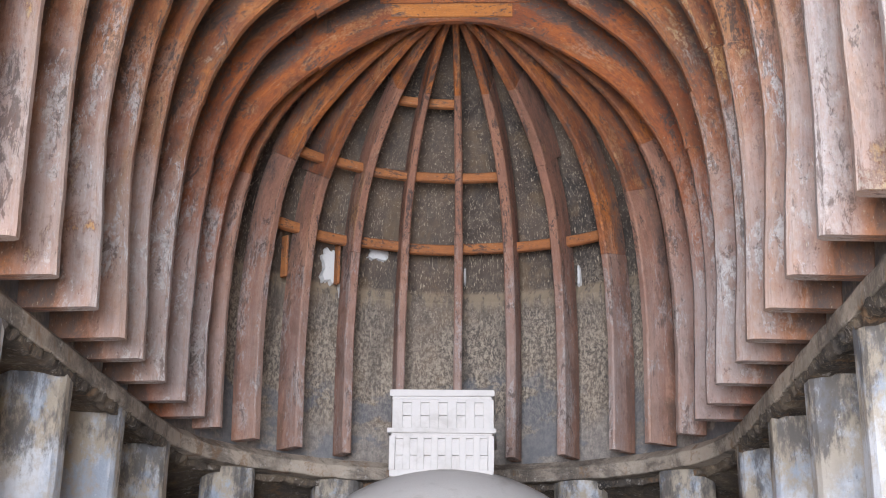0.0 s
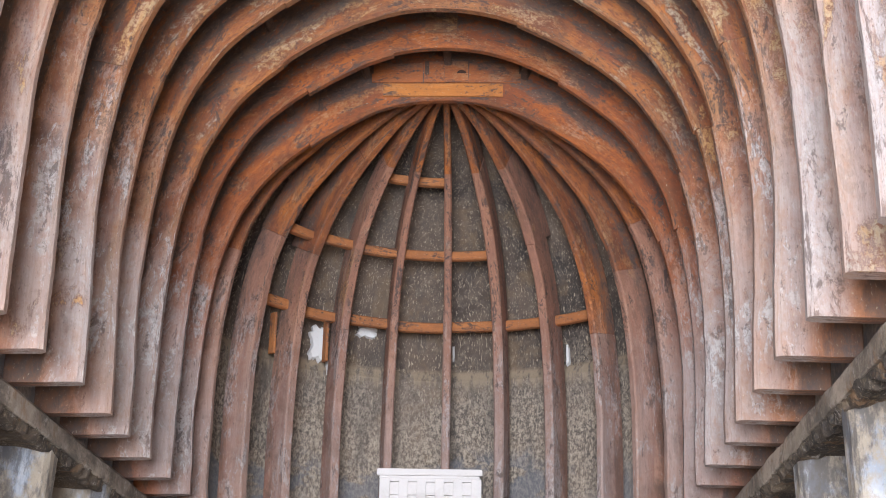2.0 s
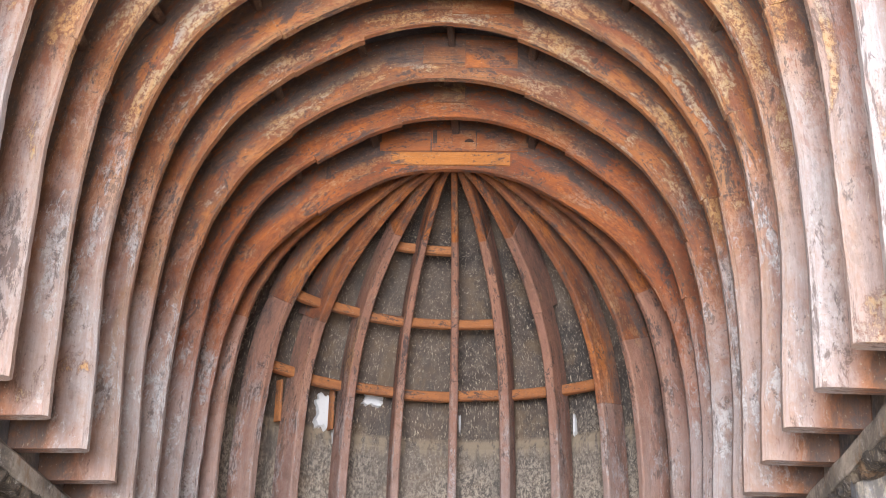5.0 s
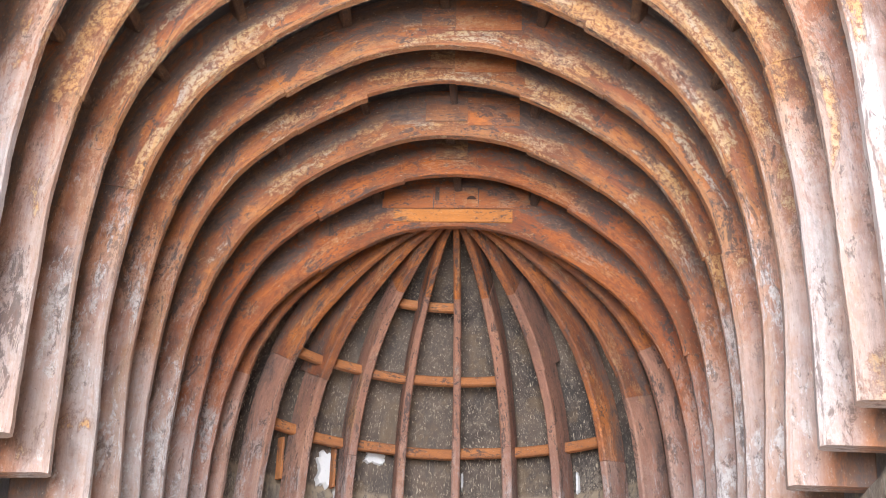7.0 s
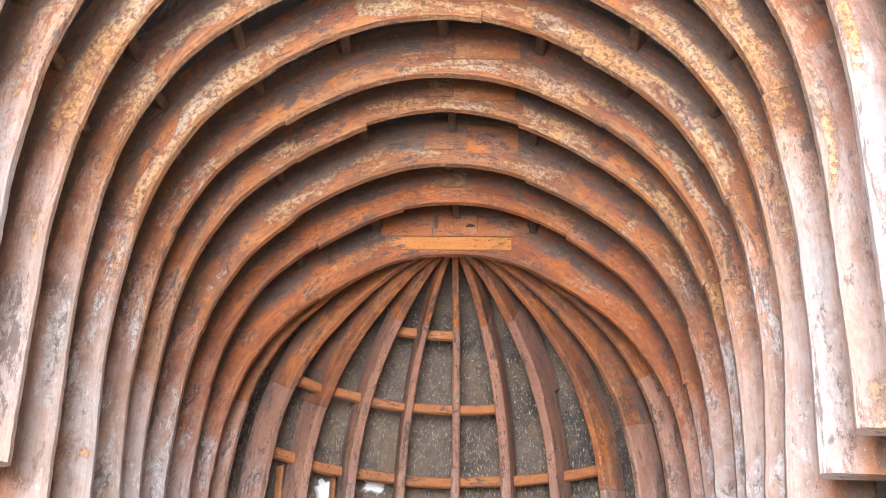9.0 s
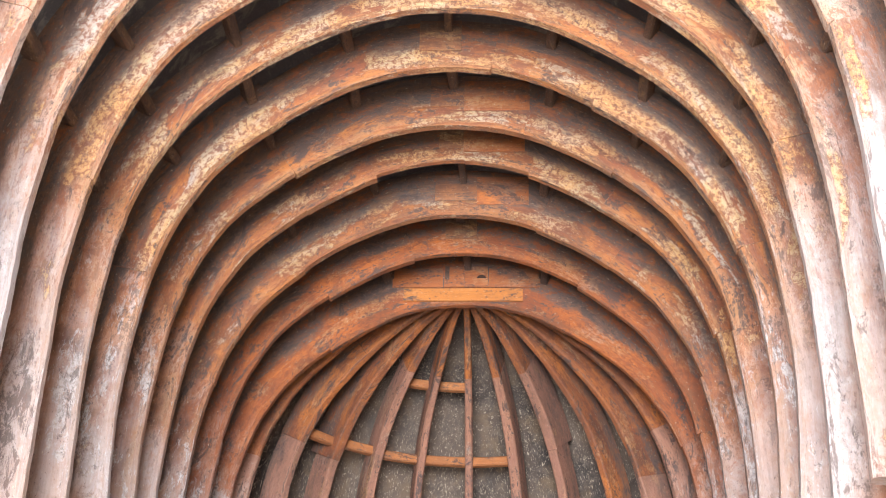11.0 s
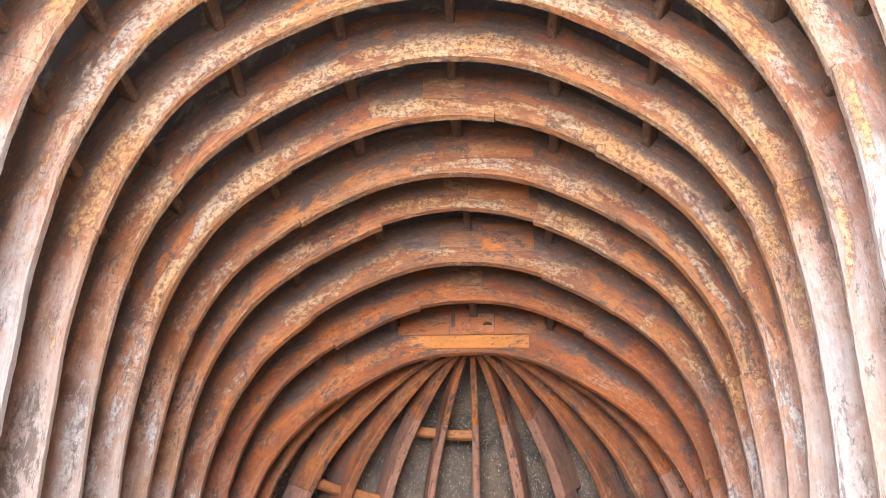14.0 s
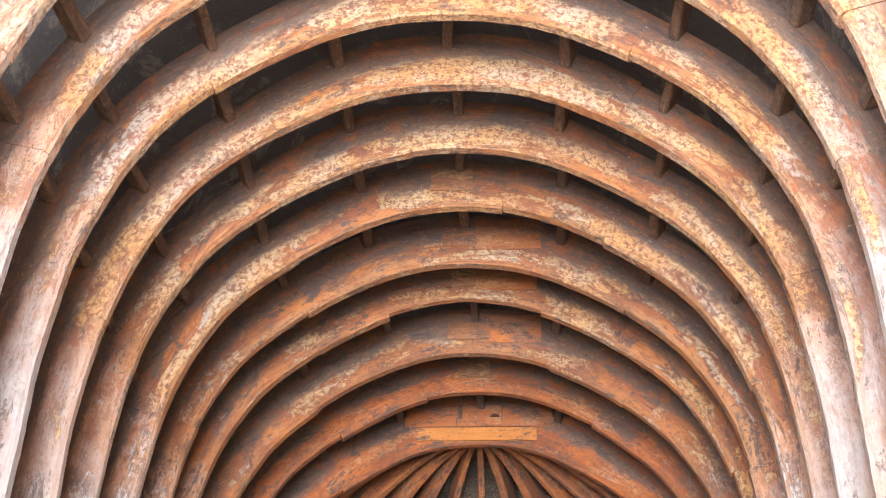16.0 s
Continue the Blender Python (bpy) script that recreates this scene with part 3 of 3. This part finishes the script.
APSE_WIDER = [(0.0, 0.0), (0.01, 0.02), (0.02, 0.03), (0.02, 0.03), (0.0, 0.005), (0.0, 0.01), (0.02, 0.03), (0.01, 0.035), (0.0, 0.01), (0.0, 0.0), (0.0, 0.0)]


def apse_rib(deg, seed, depths, cut, wider, bright):
    rib = tagged(thing("apse_rib", (0, APSE_Y, 4.10)), "curved brown teak rib of the half dome", "dome rib", "radial ribs of the half dome")
    a = radians(deg)
    d, side = Vector((math.sin(a), math.cos(a), 0)), Vector((math.cos(a), -math.sin(a), 0))
    rnd = random.Random(seed)
    end = HALF_S[-1] - 0.16
    for s0, s1, kind in ((0.0, cut, "foot"), (cut, 4.3, "haunch"), (4.3, end, "crown")):
        deep = depths[0] if kind == "foot" else depths[1]
        shift = rnd.uniform(-0.012, 0.012)
        stations = []
        wide = (0.095 + wider[0] if s0 == 0 else 0.085 + wider[1]) + rnd.uniform(-0.008, 0.008)
        for s in np.linspace(s0 + 0.002, s1 - 0.002, max(8, int((s1 - s0) / 0.08))):
            x, z, t = spot(HALF_P, HALF_S, s)
            out = d * t.y + Vector((0, 0, -t.x))
            wob = shift + 0.010 * noise.noise(Vector((s * 1.9, seed * 2.7, 5))) + 0.008 * noise.noise(Vector((s * 7.5, seed * 1.3, 1)))
            fat = 1.0 if s < 3.6 else max(0.7, 1.0 - 0.3 * (s - 3.6) / (end - 3.6))
            stations.append((d * x + Vector((0, 0, z - 4.10)), out, side * fat, float(s), wob))
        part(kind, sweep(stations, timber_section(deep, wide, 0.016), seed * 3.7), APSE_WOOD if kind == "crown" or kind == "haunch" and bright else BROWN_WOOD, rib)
    return rib


APSE_DEPTH = [(0.30, 0.30), (0.31, 0.33), (0.34, 0.45), (0.27, 0.29), (0.25, 0.27), (0.20, 0.20), (0.29, 0.33), (0.36, 0.48), (0.37, 0.37),
              (0.36, 0.36), (0.30, 0.30)]
apse_ribs = [apse_rib(deg, 7 + i, APSE_DEPTH[i], APSE_CUT[i], APSE_WIDER[i], i not in (3, 4, 5, 6, 7)) for i, deg in enumerate(APSE_DEG)]

# ---- stupa ----


def stupa():
    st = tagged(thing("stupa", (0, 13.7, 0)), "pale limewashed rock-cut stupa with a carved square top", "stupa")
    bm = bmesh.new()
    prof = [(1.74, 0.0), (1.74, 1.75), (1.66, 1.80)] + [(1.82 * math.cos(radians(a)), 1.82 + 1.81 * math.sin(radians(a))) for a in range(0, 90, 5)] + [(0.05, 3.63)]
    rings = []
    for r, z in prof:
        rings.append([bm.verts.new((r * math.cos(math.tau * i / 64), r * math.sin(math.tau * i / 64), z)) for i in range(64)])
    for r0, r1 in zip(rings, rings[1:]):
        for i in range(64):
            bm.faces.new((r0[i], r0[(i + 1) % 64], r1[(i + 1) % 64], r1[i]))
    bm.faces.new(rings[-1])
    bm.faces.new(rings[0][::-1])
    part("dome", bm, STUPA, st, smooth=True)
    return st


the_stupa = stupa()


def box(bm, x0, x1, y0, y1, z0, z1):
    return bmesh.ops.create_cube(bm, size=1.0, matrix=Matrix.Translation(((x0 + x1) / 2, (y0 + y1) / 2, (z0 + z1) / 2))
                                 @ Matrix.Diagonal((x1 - x0, y1 - y0, z1 - z0, 1)))


def block(name, parent, wide, d0, d1, high, slope):
    """A small bevelled block that stands on its origin."""
    bm = bmesh.new()
    box(bm, -wide / 2, wide / 2, d0, d1, 0, high)
    bmesh.ops.bevel(bm, geom=bm.edges[:], offset=slope, segments=1, affect="EDGES")
    return part(name, bm, STUPA, parent)


def repeat(ob, places):
    """Puts the part at the first place, and further parts on the same mesh at the others."""
    for k, at in enumerate(places):
        o = new(ob.name.split(".")[0], ob.data) if k else ob
        o.parent, o.location = ob.parent, at


def harmika():
    """The carved square top: two tiers with small windows between flat uprights, each under a ledge."""
    x0, x1, y0, y1 = -0.535, 0.415, -0.47, 0.47
    bm = bmesh.new()
    box(bm, x0 + 0.035, x1 - 0.035, y0 + 0.036, y1 - 0.03, 3.50, 4.27)
    core = part("harmika", bm, STUPA, the_stupa, "white square carved top in two tiers")
    for z0, z1, grow in ((3.905, 3.95, 0.035), (4.255, 4.315, 0.02), (4.225, 4.257, -0.005), (3.50, 3.56, 0.01), (3.88, 3.907, 0.0)):
        bm = bmesh.new()
        box(bm, x0 - grow, x1 + grow, y0 - grow, y1 + grow, z0, z1)
        bmesh.ops.bevel(bm, geom=bm.edges[:], offset=0.007, segments=2, affect="EDGES")
        for v in bm.verts:
            v.co += Vector((0.006, 0.006, 0.006)) * noise.noise(v.co * 9)
        part("cornice", bm, STUPA, core)
    # small blind windows under slots, between flush uprights and rails
    for z0, z1, side0, side1, count, share, rows in ((3.56, 3.88, 0.0, 0.0, 7, 0.52, ((0.03, 0.44), (0.50, 0.93))),
                                                     (3.95, 4.225, 0.04, 0.02, 5, 0.50, ((0.02, 0.45), (0.50, 0.90)))):
        tall = z1 - z0
        a, b = x0 + side0, x1 - side1
        pitch = (b - a) / (count + 0.25)
        gap = pitch * share
        pier = pitch - gap

        left = a + pitch * 0.125
        middles = [left + (i + 0.5) * pitch for i in range(count)]
        repeat(block("upright", core, pier + 0.002, -0.002, 0.04, tall, 0.004), [(left + i * pitch, y0, z0) for i in range(1, count)])
        repeat(block("upright", core, pier * 0.62 + pitch * 0.125 + side0 * 0.6, -0.002, 0.04, tall, 0.004), [(x, y0, z0) for x in (a + pier * 0.2, b - pier * 0.2)])
        edges = [0.0] + [q for r in rows for q in r] + [1.0]
        for lo, hi in zip(edges[::2], edges[1::2]):
            repeat(block("rail", core, gap + 0.006, 0.001, 0.04, (hi - lo) * tall, 0.002), [(x, y0, z0 + lo * tall) for x in middles])
        for lo, hi in rows:
            repeat(block("window_panel", core, gap + 0.006, 0.010, 0.04, (hi - lo) * tall * 0.80, 0.003), [(x, y0, z0 + lo * tall) for x in middles])


harmika()

# ---- purlins between the ribs ----
for s_mid in [TOTAL / 2 + k for k in (-2.95, -2.27, -1.5, -0.72, 0.0, 0.72, 1.5, 2.27, 2.95)]:
    purlin = tagged(thing("purlin", (0, 0, 0)), "dark weathered wooden batten let in between the arch ribs", "purlin", "purlins under the vault")
    for i in range(len(RIB_Y) - 1):
        rnd = random.Random(int(s_mid * 100) + i)
        at0, out0 = rib_spot(i, s_mid + rnd.uniform(-0.03, 0.03))
        at1, out1 = rib_spot(i + 1, s_mid + rnd.uniform(-0.03, 0.03))
        a = at0 + out0 * 0.375 * rib_depth(s_mid, i) + Vector((0, RIB_Y[i] + 0.012, 0))
        b = at1 + out1 * (0.345 * rib_depth(s_mid, i + 1) + rnd.uniform(-0.03, 0.01)) + Vector((0, RIB_Y[i + 1] - RIB_WIDE - 0.012, 0))
        side = out0.cross(Vector((0, 1, 0)))
        st = [(a.lerp(b, k / 4), out0, side, k * 0.2, 0.0) for k in range(5)]
        sec = [(p - 0.055, q, v, 0.0) for p, q, v, f in timber_section(0.13, 0.078 + rnd.uniform(-0.012, 0.012), 0.012)]
        part("batten", sweep(st, sec, rnd.uniform(0, 50)), PURLIN_WOOD, purlin)

# ---- ring battens of the half dome ----


def ring(radius, z, first, last, high):
    """Short battens from rib to rib round the half dome."""
    hoop = tagged(thing("ring_batten", (0, APSE_Y, z)), "orange wooden ring of short battens behind the dome ribs", "batten", "rings of the half dome")
    for d0, d1 in zip(APSE_DEG[first:last], APSE_DEG[first + 1:last + 1]):
        st = []
        rnd = random.Random(int(d0 * 10) + int(z * 100))
        dz = rnd.uniform(-0.012, 0.012)
        for k in range(7):
            a = radians(d0 + (d1 - d0) * k / 6)
            st.append((Vector((math.sin(a) * radius, math.cos(a) * radius, dz)), Vector((math.sin(a), math.cos(a), 0)), Vector((0, 0, 1)), k * radius * radians(2.5), 0.0))
        part("batten", sweep(st, timber_section(0.09, high, 0.015), rnd.uniform(0, 50)), BAR_WOOD, hoop)


ring(1.56, 8.06, 3, 5, 0.10)
ring(2.06, 7.345, 1, 6, 0.105)
ring(2.46, 6.59, 1, 8, 0.115)

# ---- crown of the apse: tie plank, filling boards and hub ----


def plank(x0, x1, z0, z1, y, thick, material, name, parent):
    seed = (x0 + z0) * 7.7 + y
    st = [(Vector((x0 + (x1 - x0) * k / 6, y, z0 + 0.004 * noise.noise(Vector((k, x0, z0))))), Vector((0, 0, 1)), Vector((0, 1, 0)), (x1 - x0) * k / 6, 0.0) for k in range(7)]
    return part(name, sweep(st, timber_section(z1 - z0, thick, min(0.006, thick / 4)), seed), material, parent)


# king blocks and filling boards let into the crowns of the far arches
for i, x0, x1, board in ((5, -0.24, 0.10, None), (6, -0.20, 0.09, (0.093, 0.66)), (7, -0.16, 0.06, (0.063, 0.62)), (8, -0.24, 0.16, (0.163, 0.66)),
                         (9, -0.18, 0.14, None)):
    base = 8.44 - RIB_SAG[i] - 4.10
    front = -RIB_WIDE - 0.004
    plank(x0, x1, base + 0.15, base + 0.45, front, 0.026, BLOCK_WOOD, "king_block", ribs[i])
    if board:
        plank(board[0], board[1], base + 0.11, base + 0.42, front, 0.014, PANEL_WOOD, "filling_board", ribs[i])

# the last crown: boards on both sides of a king block with a knot, over the tie plank
front = -RIB_WIDE - 0.006
plank(-0.225, -0.012, 4.372, 4.62, front, 0.026, PANEL_WOOD, "king_block", ribs[10])
plank(-0.008, 0.238, 4.372, 4.62, front, 0.030, PANEL_WOOD, "king_block", ribs[10])
plank(-0.775, -0.24, 4.372, 4.60, front, 0.020, PANEL_WOOD, "filling_board", ribs[10])
plank(0.25, 0.79, 4.372, 4.60, front, 0.020, PANEL_WOOD, "filling_board", ribs[10])
for x, z, wide in ((-0.785, 4.47, 0.05), (0.80, 4.47, 0.05), (-0.195, 4.46, 0.045)):
    plank(x - wide / 2, x + wide / 2, z, z + 0.16, front - 0.012, 0.012, PURLIN_WOOD, "batten_end", ribs[10])
# the knot hole's shade, put on as a dark raised half disc
bm = bmesh.new()
low, top = [[bm.verts.new((0.17 + r * math.cos(a), y, 4.475 + r * 0.8 * math.sin(a))) for a in np.linspace(0, math.pi, 11)] for r, y in ((0.058, front), (0.045, front - 0.026))]
bm.faces.new(top)
for k in range(11):
    bm.faces.new((low[k], low[(k + 1) % 11], top[(k + 1) % 11], top[k]))
bm.loops.layers.uv.new("grain")
bm.loops.layers.uv.new("depth")
bmesh.ops.recalc_face_normals(bm, faces=bm.faces)
part("knot", bm, HOLE_WOOD, ribs[10], "dark half-round disc painted as the shade in a knot hole")

tie = tagged(thing("tie_plank", (0, APSE_Y - RIB_WIDE - 0.008, 8.3)), "bright orange wooden tie plank across the last arch crown", "plank")
plank(-0.655, 0.605, 0.008, 0.160, 0.0, 0.030, TIE_WOOD, "board", tie)
bm = bmesh.new()
pts = [(0.19 * math.cos(a), 0.19 * math.sin(a)) for a in np.linspace(0, math.pi, 15)]
low, high_ = [[bm.verts.new((x * k, y * k, z)) for x, y in pts] for k, z in ((0.7, -0.02), (1.0, 0.12))]
bm.faces.new(low[::-1])
bm.faces.new(high_)
for i in range(15):
    j = (i + 1) % 15
    bm.faces.new((low[i], low[j], high_[j], high_[i]))
bmesh.ops.recalc_face_normals(bm, faces=bm.faces)
hub = tagged(part("dome_hub", bm, APSE_WOOD), "brown half-round wooden hub where the dome ribs meet", "hub")
hub.location = (-0.04, APSE_Y + 0.005, 8.37)

# ---- plaster and lath on the apse wall ----


def wall_patch(deg, z, wide, high, seed, radius=2.93):
    """A ragged lump of plaster that lies on the curved wall."""
    bm = bmesh.new()
    rim, top = [], []
    for i in range(60):
        a = math.tau * i / 60
        r = 0.95 + 0.3 * noise.noise(Vector((math.cos(a) * 2.2, math.sin(a) * 2.2, seed * 1.7))) + 0.22 * noise.noise(Vector((math.cos(a) * 7, math.sin(a) * 7, seed * 2.9)))
        c, s = math.cos(a), math.sin(a)
        q = (abs(c) ** 4 + abs(s) ** 4) ** -0.25
        x, h = wide / 2 * c * r * q, high / 2 * s * r * q
        for ring_, f, lift in ((rim, 1.0, 0.06), (top, 0.9, -0.02)):
            b = radians(deg) + x * f / radius
            rr = radius + lift
            ring_.append(bm.verts.new((math.sin(b) * rr, APSE_Y + math.cos(b) * rr, z + h * f)))
    bm.faces.new(top)
    for i in range(60):
        j = (i + 1) % 60
        bm.faces.new((rim[i], rim[j], top[j], top[i]))
    bmesh.ops.recalc_face_normals(bm, faces=bm.faces)
    return tagged(part("plaster_patch", bm, PATCH), "ragged white plaster patch on the dark apse wall", "plaster", "plaster patches")


wall_patch(-32.0, 6.36, 0.25, 0.44, 1, 2.86)
wall_patch(-20.4, 6.585, 0.27, 0.17, 2, 2.84)
wall_patch(-29.4, 6.08, 0.05, 0.20, 5, 2.86)
wall_patch(29.0, 6.28, 0.035, 0.26, 3, 2.88)
wall_patch(0.9, 6.37, 0.03, 0.22, 4, 2.87)
for deg, z0, z1 in ((-32.1, 6.10, 6.58), (-47.3, 6.06, 6.54)):
    a = radians(deg)
    d, side = Vector((math.sin(a), math.cos(a), 0)), Vector((math.cos(a), -math.sin(a), 0))
    st = [(d * 2.64 + Vector((0, APSE_Y, z0 + (z1 - z0) * k / 4)), d, side, 0.12 * k, 0.0) for k in range(5)]
    tagged(part("lath", sweep(st, timber_section(0.10, 0.035, 0.006)), BAR_WOOD), "upright orange wooden lath beside a dome rib", "lath")
